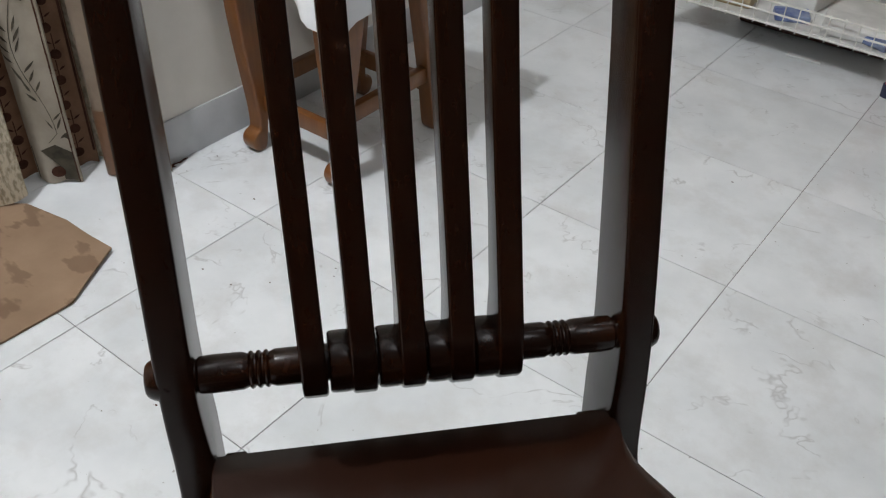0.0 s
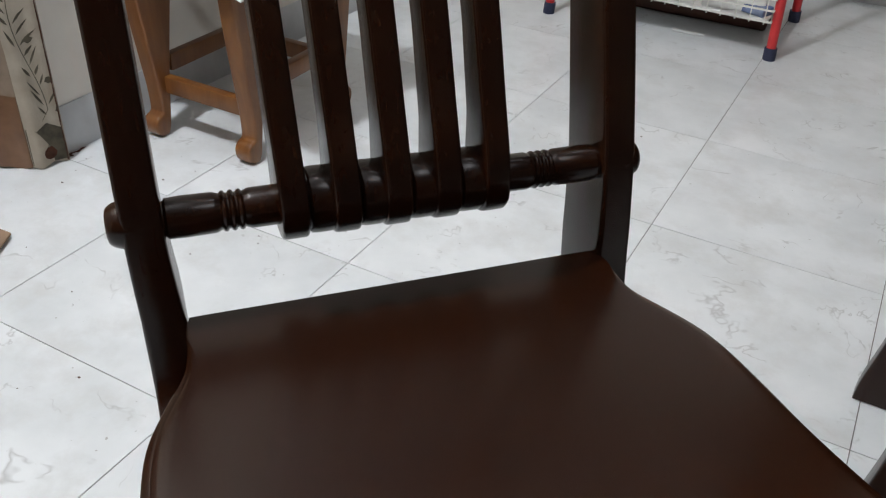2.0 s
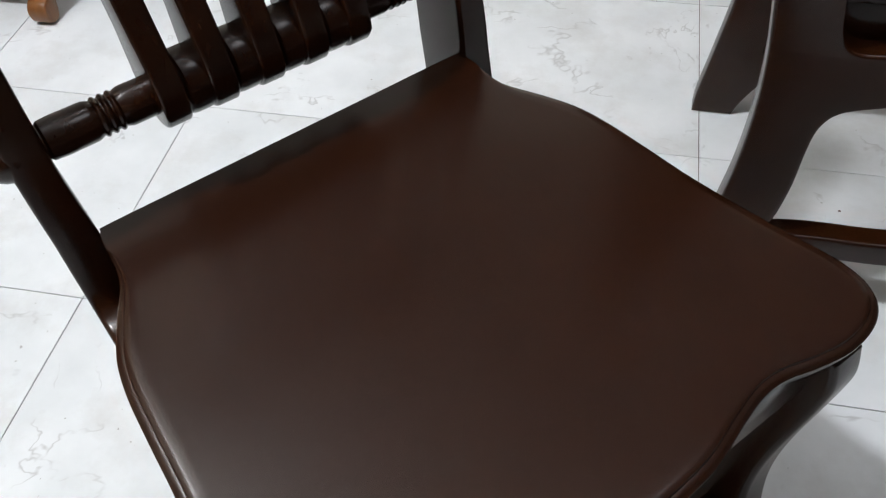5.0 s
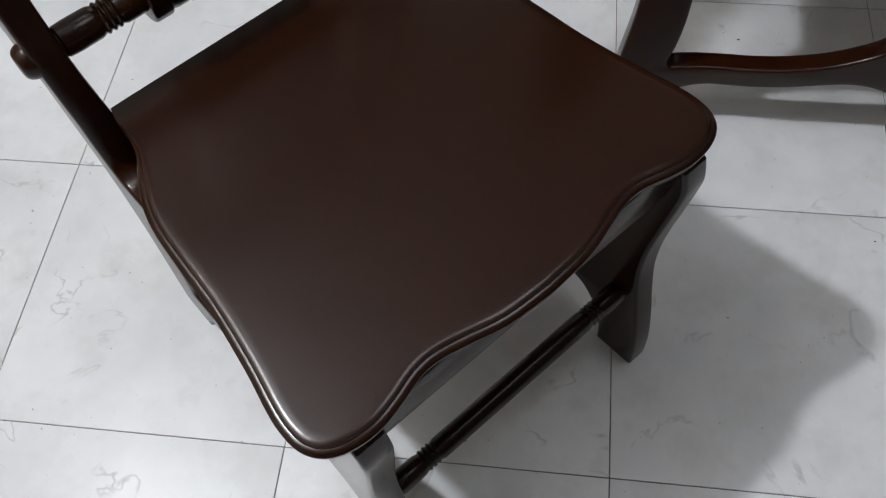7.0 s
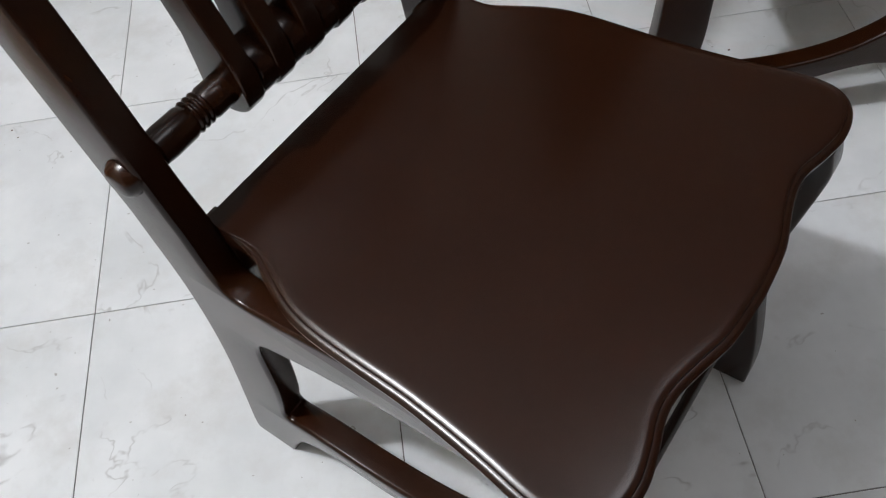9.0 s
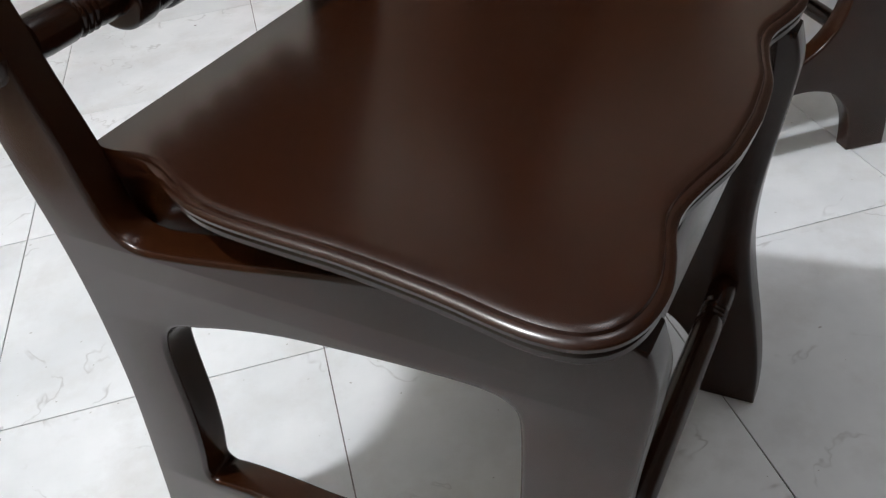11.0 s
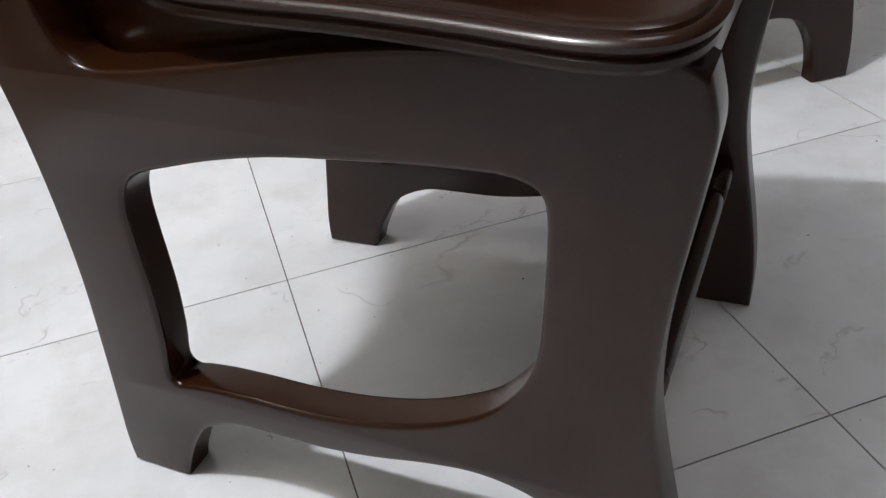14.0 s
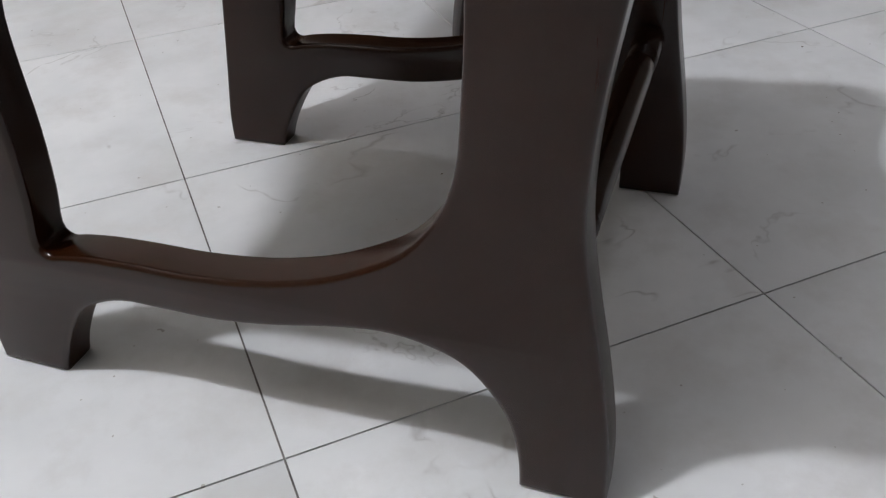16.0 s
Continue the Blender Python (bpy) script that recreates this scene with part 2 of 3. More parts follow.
# a wooden double door in the north wall: unseen, added for the seat's brown reflection
DOOR_WOOD = wood("brown_door_wood", (0.085, 0.034, 0.013), (0.16, 0.066, 0.026), 0.45, 0.0, (8, 8, 2), 4.0)
door = thing("door_1", pose(1.15, Y1 - 0.03, 0), "unseen brown wooden double door with sunk panels, added to darken the seat's reflection", "door", "", "structure")
for side in (-1, 1):
    part("jamb", box((0.07, 0.06, 2.1), (side * 0.715, 0, 1.05), 0.004), DOOR_WOOD, door)
    leaf = part("leaf", box((0.675, 0.035, 2.02), (side * 0.34, 0.005, 1.02), 0.003), DOOR_WOOD, door)
    for z, h in ((0.45, 0.6), (1.4, 0.95)):
        part("panel", box((0.46, 0.012, h), (side * 0.34, -0.014, z), 0.005), DOOR_WOOD, leaf)
    part("door_handle", box((0.018, 0.03, 0.14), (side * 0.05, -0.026, 1.02), 0.006), RUBBER, leaf)
part("head", box((1.5, 0.06, 0.07), (0, 0, 2.135), 0.004), DOOR_WOOD, door)

# ---------------------------------------------------------------- dark chairs
# s runs from the back feet to the front, z is up
REAR = [(0.0, 0.0), (0.001, 0.03), (0.009, 0.087), (0.018, 0.154), (0.024, 0.205), (0.027, 0.26), (0.027, 0.316), (0.024, 0.365),
        (0.018, 0.412), (0.01, 0.465), (-0.001, 0.52), (-0.013, 0.57), (-0.028, 0.63), (-0.051, 0.72), (-0.073, 0.79), (-0.1, 0.87), (-0.126, 0.95)]
FACE = [(-0.072, 0.95), (-0.046, 0.87), (-0.019, 0.79), (0.003, 0.72), (0.022, 0.66), (0.038, 0.61), (0.053, 0.56), (0.064, 0.52), (0.074, 0.47), (0.08, 0.43),
        (0.088, 0.397), (0.104, 0.383), (0.135, 0.384), (0.2, 0.394), (0.27, 0.407), (0.33, 0.415), (0.4, 0.4185), (0.452, 0.42)]
FRONT = [(0.464, 0.413), (0.469, 0.389), (0.467, 0.365), (0.461, 0.325), (0.454, 0.28), (0.45, 0.24), (0.45, 0.2), (0.456, 0.155), (0.464, 0.11),
         (0.47, 0.07), (0.473, 0.035), (0.473, 0.0)]
ARCH = [(0.417, 0), (0.416, 0.025), (0.411, 0.053), (0.4, 0.076), (0.382, 0.097), (0.358, 0.107), (0.33, 0.11), (0.295, 0.105), (0.255, 0.096),
        (0.213, 0.09), (0.17, 0.089), (0.138, 0.088), (0.112, 0.079), (0.094, 0.066), (0.078, 0.042), (0.066, 0.018), (0.06, 0)]
HOLE = [(0.08, 0.125), (0.086, 0.155), (0.091, 0.2), (0.092, 0.245), (0.094, 0.275), (0.1, 0.294), (0.11, 0.306), (0.125, 0.313), (0.145, 0.319),
        (0.177, 0.328), (0.221, 0.337), (0.265, 0.342), (0.312, 0.346), (0.358, 0.348), (0.376, 0.346), (0.386, 0.34), (0.389, 0.328), (0.388, 0.3),
        (0.385, 0.262), (0.382, 0.235), (0.376, 0.213), (0.366, 0.194), (0.347, 0.172), (0.32, 0.155), (0.286, 0.14), (0.242, 0.129),
        (0.196, 0.124), (0.158, 0.1235), (0.123, 0.122), (0.098, 0.119), (0.086, 0.117)]
# half of the seat's outline, (across, s): middle of the back round to the middle of the front
SEAT_HALF = [(0.0, 0.068), (0.08, 0.068), (0.157, 0.068), (0.164, 0.07), (0.168, 0.079), (0.17, 0.104), (0.175, 0.125), (0.188, 0.15), (0.201, 0.18), (0.207, 0.21), (0.21, 0.25), (0.213, 0.3),
             (0.221, 0.36), (0.2285, 0.4), (0.2305, 0.422), (0.228, 0.441), (0.218, 0.456), (0.2, 0.465), (0.175, 0.4675), (0.15, 0.463), (0.125, 0.456),
             (0.105, 0.4555), (0.08, 0.461), (0.045, 0.47), (0.0, 0.473)]
TOP = 0.442
HALF, THICK = 0.195, 0.031


def fan(bm):
    """The back widens and leans a little to one side towards its top."""
    for v in bm.verts:
        k = max(0.0, v.co.z - 0.45) / 0.33
        v.co.x += v.co.x * 0.04 * k - 0.008 * k
    return bm


def side_panel(side):
    rim = []
    for run in (REAR, FACE, FRONT, ARCH):
        rim += curve_through(run, False, 4)
    rim.append(((0.0 + 0.06) / 2, 0.0))
    hole = curve_through(HOLE, True, 3)
    bm = board([rim, hole], THICK, 0.0045)
    # the board's x becomes the chair's -y, its y becomes z
    bm.transform(Matrix(((0, 0, 1, 0), (-1, 0, 0, 0), (0, 1, 0, 0), (0, 0, 0, 1))))
    # the posts are slimmer above the seat, and the panels stand wider apart at the front
    for v in bm.verts:
        slim = min(max((v.co.z - 0.44) / 0.06, 0.0), 1.0)
        v.co.x *= 1 - 0.1 * slim
        flare = -v.co.y / 0.45
        v.co.x += -0.003 + 0.012 * flare + 0.0012 * slim if side > 0 else 0.002 - 0.003 * flare - 0.0012 * slim - 0.004 * math.exp(-((v.co.z - 0.48) / 0.12) ** 2)
    bm.transform(pose(side * (HALF - THICK / 2), 0, 0))
    return fan(bm)


def seat_mesh():
    half = curve_through(SEAT_HALF, False, 4)
    rim = [(x, -s) for x, s in half] + [(-x, -s) for x, s in half[-2:0:-1]]
    n = len(rim)
    normals = []
    for i in range(n):
        ax, ay = rim[i - 1]
        bx, by = rim[(i + 1) % n]
        d = math.hypot(bx - ax, by - ay)
        normals.append(((by - ay) / d, -(bx - ax) / d))
    area = sum(rim[i - 1][0] * rim[i][1] - rim[i][0] * rim[i - 1][1] for i in range(n))
    sign = -1 if area > 0 else 1
    # the back edge is left nearly square
    ease = [0.02 + 0.98 * min(max((-y - 0.09) / 0.05, 0), 1) for x, y in rim]
    # inset and drop of the moulded edge, underside to top
    profile = [(0.02, 0.028), (0.009, 0.028), (0.005, 0.0265), (0.003, 0.023), (0.0032, 0.019), (0.005, 0.0165), (0.0025, 0.0145), (0.0004, 0.0115), (0.0002, 0.0085),
               (0.0015, 0.006), (0.0045, 0.0045), (0.006, 0.0042), (0.0068, 0.002), (0.009, 0.0006), (0.012, 0.0)]
    bm, rings = bmesh.new(), []
    for inset, drop in [(q, d * 0.76) for q, d in profile] + [(0.018, 0.0)]:
        rings.append([bm.verts.new((x + sign * nx * inset * k, y + sign * ny * inset * k, TOP - drop)) for (x, y), (nx, ny), k in zip(rim, normals, ease)])
    for a, b in zip(rings, rings[1:]):
        for k in range(n):
            bm.faces.new((a[k], a[(k + 1) % n], b[(k + 1) % n], b[k]))
    bm.faces.new(rings[-1])
    bm.faces.new(rings[0][::-1])
    bmesh.ops.recalc_face_normals(bm, faces=bm.faces)
    return bm


def rings_at(at, r, count=3, pitch=0.0058):
    rows = []
    start = at - pitch * count / 2
    for k in range(count):
        a = start + pitch * k
        rows += [(a + pitch * 0.1, r * 0.88), (a + pitch * 0.3, r * 0.98), (a + pitch * 0.5, r * 1.01), (a + pitch * 0.7, r * 0.98), (a + pitch * 0.9, r * 0.88)]
    return rows


def crossbar():
    r, edge = 0.0148, 0.092
    half = [(edge, r), (0.107, r), (0.1085, r * 0.97)] + rings_at(0.12, r) + [(0.1315, r * 0.97), (0.133, r), (0.155, r * 1.02), (0.165, r * 0.98), (0.167, r * 0.85),
            (0.18, r * 0.85), (0.1805, 0.0165), (0.1845, 0.0176), (0.1895, 0.018), (0.1945, 0.0174), (0.1995, 0.0158), (0.203, 0.0138), (0.2047, 0.0118), (0.2055, 0.0085), (0.2057, 0.0006)]
    return lathe([(-a, q) for a, q in half[::-1]] + half)


def barrel(at, wide):
    r = 0.0248
    return lathe([(at - wide / 2, r * 0.93), (at - wide / 2 + 0.0012, r * 0.98), (at - wide / 4, r), (at + wide / 4, r), (at + wide / 2 - 0.0012, r * 0.98), (at + wide / 2, r * 0.93)])


BAR_S, BAR_Z = 0.047, 0.515
BACK_X = -0.004
SLATS = [BACK_X + 0.0382 * k for k in (-2, -1, 0, 1, 2)]


def slat(at):
    """A back slat: a curved strip whose rounded foot wraps round the crossbar."""
    front = [(0.073, 0.52), (0.067, 0.545), (0.053, 0.58), (0.036, 0.625), (0.02, 0.665), (0.0, 0.72), (-0.024, 0.79), (-0.052, 0.87), (-0.07, 0.92)]
    back = [(s - 0.034, z) for s, z in front[:2:-1]]
    foot = [(0.0205, 0.56), (0.021, 0.53), (0.0215, 0.505), (0.028, 0.492), (0.04, 0.4875), (0.054, 0.489), (0.066, 0.496), (0.073, 0.507)]
    rim = curve_through(front, False, 4) + curve_through(back, False, 4) + curve_through(foot, False, 3)
    bm = board([rim], 0.0198, 0.003)
    bm.transform(Matrix(((0, 0, 1, at), (-1, 0, 0, 0), (0, 1, 0, 0), (0, 0, 0, 1))))
    return fan(bm)


def chair(m, label, group):
    ob = thing("dining_chair", m, label, "chair", group)
    part("side_panel", side_panel(-1), ESPRESSO, ob)
    part("side_panel", side_panel(1), ESPRESSO, ob)
    part("seat", seat_mesh(), SEAT_WOOD, ob, "shaped seat with a moulded double-bead edge")
    bar = crossbar()
    bar.transform(Matrix.Translation((BACK_X, -BAR_S, BAR_Z)))
    rail = part("crossbar", bar, ESPRESSO, ob, "turned crossbar with ringed grooves and rounded knobs")
    for a, b in zip(SLATS, SLATS[1:]):
        bm = barrel((a + b) / 2, 0.0185)
        bm.transform(Matrix.Translation((0, -BAR_S, BAR_Z)))
        part("spacer", bm, ESPRESSO, rail)
    for at in SLATS:
        part("slat", slat(at), ESPRESSO, ob)
    part("front_apron", box((2 * 0.17, 0.02, 0.05), (0.004, -0.441, 0.392), 0.002), ESPRESSO, ob)
    for side in (-1, 1):
        part("side_apron", box((0.018, 0.394, 0.058), (side * 0.153 + 0.001, -0.244, 0.3915), 0.002), ESPRESSO, ob)
    part("rear_apron", box((2 * 0.166, 0.017, 0.055), (0.001, -0.0735, 0.3935), 0.002), ESPRESSO, ob)
    r = 0.0125
    low = [(0.09, r), (0.108, r), (0.11, r * 0.95)] + rings_at(0.122, r) + [(0.134, r * 0.95), (0.136, r), (0.16, r * 1.05), (0.176, r * 0.9), (0.188, r * 0.9)]
    bm = lathe([(-a, q) for a, q in low[::-1]] + low)
    bm.transform(Matrix.Translation((0.004, -0.432, 0.155)))
    part("front_stretcher", bm, ESPRESSO, ob, "turned stretcher with ringed grooves")
    part("top_rail", box((2 * 0.165, 0.024, 0.09), (0, 0.085, 0.905), 0.006, 2, None), ESPRESSO, ob)
    return ob


chair_near = chair(pose(-0.0455, -0.0624, 0, 0, 0, 47.84), "dark espresso wooden dining chair with slatted back, satin varnish", "dark dining chairs")
copy_thing(chair_near, pose(0.3825, 0.344, 0, 0, 0, 88.0))


# ---------------------------------------------------------------- carved stool by the wall
def stool_leg(x, y, out):
    """A leg sawn from plank with a knee, a slim ankle and a scrolled foot that points along out (-1 or +1 in y)."""
    outer = [(0.026, 0.45), (0.04, 0.41), (0.044, 0.35), (0.036, 0.26), (0.024, 0.17), (0.0145, 0.1), (0.0125, 0.06), (0.015, 0.05), (0.026, 0.046), (0.034, 0.037),
             (0.036, 0.024), (0.03, 0.009), (0.018, 0.001)]
    inner = [(0.004, 0.001), (-0.004, 0.016), (-0.012, 0.07), (-0.024, 0.15), (-0.043, 0.25), (-0.06, 0.34), (-0.066, 0.40), (-0.068, 0.45)]
    rim = curve_through(outer, False, 4) + curve_through(inner, False, 4)
    bm = board([[(-out * a, z) for a, z in rim]], 0.038, 0.005)
    bm.transform(Matrix(((0, 0, 1, x), (-1, 0, 0, y), (0, 1, 0, 0), (0, 0, 0, 1))))
    return bm


stool = thing("wooden_stool", pose(0, 0, 0), "reddish-brown carved wooden stool with scrolled feet beside the wall", "stool")
FEET = [(-0.985, 0.59, -1), (-0.757, 0.6, -1), (-0.757, 0.885, 1), (-0.985, 0.9, 1)]
for x, y, out in FEET:
    part("leg", stool_leg(x, y, out), TEAK, stool, "cabriole leg with a scrolled foot")
part("stretcher", box((0.21, 0.02, 0.036), (-0.871, 0.602, 0.108), 0.003), TEAK, stool)
part("stretcher", box((0.21, 0.02, 0.036), (-0.871, 0.886, 0.112), 0.003), TEAK, stool)
part("stretcher", box((0.02, 0.24, 0.036), (-0.985, 0.745, 0.142), 0.003), TEAK, stool)
part("stretcher", box((0.02, 0.24, 0.036), (-0.757, 0.745, 0.145), 0.003), TEAK, stool)
part("apron", box((0.2, 0.02, 0.06), (-0.871, 0.625, 0.415), 0.003), TEAK, stool)
part("apron", box((0.2, 0.02, 0.06), (-0.871, 0.865, 0.415), 0.003), TEAK, stool)
part("apron", box((0.02, 0.22, 0.06), (-0.985, 0.745, 0.415), 0.003), TEAK, stool)
part("apron", box((0.02, 0.22, 0.06), (-0.757, 0.745, 0.415), 0.003), TEAK, stool)
part("seat", box((0.3, 0.38, 0.025), (-0.871, 0.745, 0.4645), 0.006), TEAK, stool)


def crinkled_sheet():
    """A thin cover over the stool's top, hanging down in uneven creased points."""
    bm, n, rows = bmesh.new(), 96, []
    cx, cy, hx, hy = -0.871, 0.745, 0.158, 0.198
    rnd = random.Random(4)
    drops = [0.05 + 0.05 * rnd.random() for _ in range(12)]
    for lift, grow in ((0.0, 0.0), (0.0, 0.5), (0.0, 0.96), (-0.004, 1.0), (-0.33, 1.01), (-0.66, 1.03), (-1.0, 1.05)):
        ring = []
        for k in range(n):
            w = 2 * math.pi * k / n
            c, s = math.cos(w), math.sin(w)
            q = max(abs(c), abs(s)) ** -1
            u = k / n * 12
            d = drops[int(u) % 12] * (1 - u % 1) + drops[(int(u) + 1) % 12] * (u % 1)
            near = math.exp(-((w - 5.6) / 0.45) ** 2)
            d += 0.065 * near
            z = 0.479 + (lift * d if lift <= -0.1 else lift)
            wave = 0.012 * math.sin(9 * w + 3 * lift) * (-lift if lift < -0.1 else 0) + 0.008 * math.sin(23 * w) * (-lift if lift < -0.1 else 0)
            z += 0.0025 * noise.noise((c * grow * 9, s * grow * 9, 3)) if grow else 0
            ring.append(bm.verts.new((cx + c * q * (hx * grow + wave), cy + s * q * (hy * grow + wave), z + 0.003)))
        rows.append(ring)
    for a, b in zip(rows[1:], rows[2:]):
        for k in range(n):
            bm.faces.new((a[k], a[(k + 1) % n], b[(k + 1) % n], b[k]))
    bm.faces.new(rows[1])
    bmesh.ops.delete(bm, geom=rows[0], context="VERTS")
    bmesh.ops.recalc_face_normals(bm, faces=bm.faces)
    bmesh.ops.solidify(bm, geom=bm.faces[:], thickness=-0.0015)
    return bm


tagged(part("plastic_cover", crinkled_sheet(), PLASTIC, None, "", 60), "white crinkled plastic sheet draped over the stool", "plastic sheet")

# ---------------------------------------------------------------- patterned curtain in the doorway
CREAM_CLOTH = varied("cream_nubby_fabric", (0.33, 0.28, 0.2), (0.62, 0.56, 0.44), 150, 0.9, 150, 1.0, 0.1, (1, 1, 0.4), (0.38, 0.56))
BROWN_CLOTH = varied("dusty_brown_fabric", (0.2, 0.11, 0.066), (0.27, 0.155, 0.097), 25, 0.9, 300, 0.4, 0.1)
WHITE_CLOTH = varied("off_white_fabric", (0.34, 0.295, 0.235), (0.42, 0.37, 0.305), 18, 0.9, 300, 0.4, 0.1)
TAN_CLOTH = varied("beige_fabric", (0.24, 0.185, 0.14), (0.3, 0.235, 0.18), 20, 0.9, 300, 0.4, 0.1)
TAPE = varied("brown_packing_tape", (0.15, 0.075, 0.04), (0.22, 0.115, 0.06), 15, 0.4, 100, 0.2)
MOTIF = varied("dark_brown_print", (0.05, 0.02, 0.013), (0.09, 0.04, 0.026), 40, 0.9, 300, 0.2, 0.1)
GREY_MOTIF = varied("grey_green_print", (0.06, 0.052, 0.04), (0.11, 0.096, 0.07), 40, 0.9, 300, 0.2, 0.1)


class Strip:
    """One fold of the curtain: a bowed band of cloth between two points of the plan."""

    def __init__(self, a, b, bow, low, high=2.0, thick=0.006):
        self.a, self.b, self.bow, self.low, self.high, self.thick = Vector(a), Vector(b), bow, low, high, thick
        d = (self.b - self.a).normalized()
        self.out = Vector((d.y, -d.x))
        self.wide = (self.b - self.a).length

    def at(self, u, z, lift=0.0):
        p = self.a.lerp(self.b, u) + self.out * (self.bow * 4 * u * (1 - u) + lift)
        p += self.out * 0.006 * math.sin(3.1 * z + 7 * u)
        return Vector((p.x, p.y, z))

    def mesh(self, taper=0.0):
        bm, n, m = bmesh.new(), 10, 14
        for side in (0, 1):
            rows = []
            for j in range(m + 1):
                v = (j / m) ** 2
                rows.append([])
                for i in range(n + 1):
                    u = i / n
                    low = self.low + taper * (2 * u - 1) ** 2 + 0.003 * math.sin(9 * u + self.wide * 300)
                    rows[-1].append(bm.verts.new(self.at(u, low + (self.high - low) * v, -self.thick * side)))
            for j in range(m):
                for i in range(n):
                    bm.faces.new((rows[j][i], rows[j][i + 1], rows[j + 1][i + 1], rows[j + 1][i]))
            if side == 0:
                front = rows
        for i in range(n):
            bm.faces.new((front[0][i], rows[0][i], rows[0][i + 1], front[0][i + 1]))
        for j in range(m):
            bm.faces.new((front[j][0], front[j + 1][0], rows[j + 1][0], rows[j][0]))
            bm.faces.new((front[j][n], rows[j][n], rows[j + 1][n], front[j + 1][n]))
        bmesh.ops.recalc_face_normals(bm, faces=bm.faces)
        return bm

    def shape(self, bm, outline):
        """A printed shape: outline in metres across and up, as (u * wide, z)."""
        bm.faces.new([bm.verts.new(self.at(min(max(x / self.wide, 0.02), 0.98), z, 0.0012)) for x, z in outline])

    def leaf(self, bm, x, z, angle, long, fat):
        c, s = math.cos(angle), math.sin(angle)
        pts = [(0, 0), (0.3, 0.5), (0.6, 0.45), (1, 0), (0.6, -0.4), (0.3, -0.45)]
        self.shape(bm, [(x + long * a * c - fat * b * s, z + long * a * s + fat * b * c) for a, b in pts])

    def dot(self, bm, x, z, r):
        self.shape(bm, [(x + r * math.cos(k * math.pi / 5), z + r * math.sin(k * math.pi / 5)) for k in range(10)])


def twig_print(strip, low, high):
    bm, rnd = bmesh.new(), random.Random(round(strip.wide * 1000) + 7)
    z, x = low, strip.wide * 0.5
    while z < high:
        x2 = strip.wide * (0.5 + 0.22 * math.sin(z * 17))
        strip.shape(bm, [(x - 0.0007, z), (x + 0.0007, z), (x2 + 0.0007, z + 0.02), (x2 - 0.0007, z + 0.02)])
        for side in (-1, 1):
            if rnd.random() < 0.62:
                strip.leaf(bm, x2 + side * 0.004, z + 0.01, math.pi / 2 - side * (0.35 + 0.6 * rnd.random()), 0.022 + 0.02 * rnd.random(), 0.0035 + 0.0025 * rnd.random())
        if rnd.random() < 0.16:
            strip.leaf(bm, x2 + 0.012, z + 0.015, 0.3, 0.018, 0.014)
        x, z = x2, z + 0.02
    return bm


def dot_print(strip, low, high):
    bm, z, k = bmesh.new(), low, 0
    while z < high:
        x = strip.wide * (0.5 + 0.06 * math.sin(k * 2.1))
        strip.dot(bm, x, z, 0.0105)
        for side in (-1, 1):
            strip.leaf(bm, x + side * 0.002, z + 0.02, math.pi / 2 - side * 0.9, 0.018, 0.004)
        strip.shape(bm, [(x - 0.001, z + 0.01), (x + 0.001, z + 0.01), (x + 0.001, z + 0.042), (x - 0.001, z + 0.042)])
        for edge in (0.0035, strip.wide - 0.0035):
            strip.shape(bm, [(edge - 0.0022, z), (edge + 0.0022, z), (edge + 0.0022, z + 0.054), (edge - 0.0022, z + 0.054)])
        z += 0.054
        k += 1
    return bm


curtain = thing("door_curtain", pose(0, 0, 0), "pleated floral curtain in brown, cream and white hanging in the doorway", "curtain")
FOLDS = [((-1.223, -0.609), (-1.283, -0.289), 0.05, 0.004, CREAM_CLOTH, ""), ((-1.283, -0.289), (-1.223, -0.089), 0.03, 0.004, BROWN_CLOTH, ""),
         ((-1.276, -0.092), (-1.266, 0.038), 0.03, 0.004, BROWN_CLOTH, "dots"),
         ((-1.265, 0.030), (-1.165, 0.150), 0.02, 0.004, CREAM_CLOTH, ""), ((-1.273, 0.158), (-1.233, 0.236), 0.008, 0.004, BROWN_CLOTH, "dots"),
         ((-1.225, 0.210), (-1.153, 0.260), 0.012, 0.004, WHITE_CLOTH, "twigs"), ((-1.235, 0.276), (-1.191, 0.325), 0.012, 0.004, BROWN_CLOTH, "dots"),
         ((-1.226, 0.327), (-1.165, 0.401), 0.018, 0.004, CREAM_CLOTH, ""), ((-1.152, 0.316), (-1.078, 0.341), 0.012, 0.004, TAN_CLOTH, "tape"),
         ((-1.082, 0.336), (-1.052, 0.401), 0.012, 0.004, WHITE_CLOTH, "twigs")]
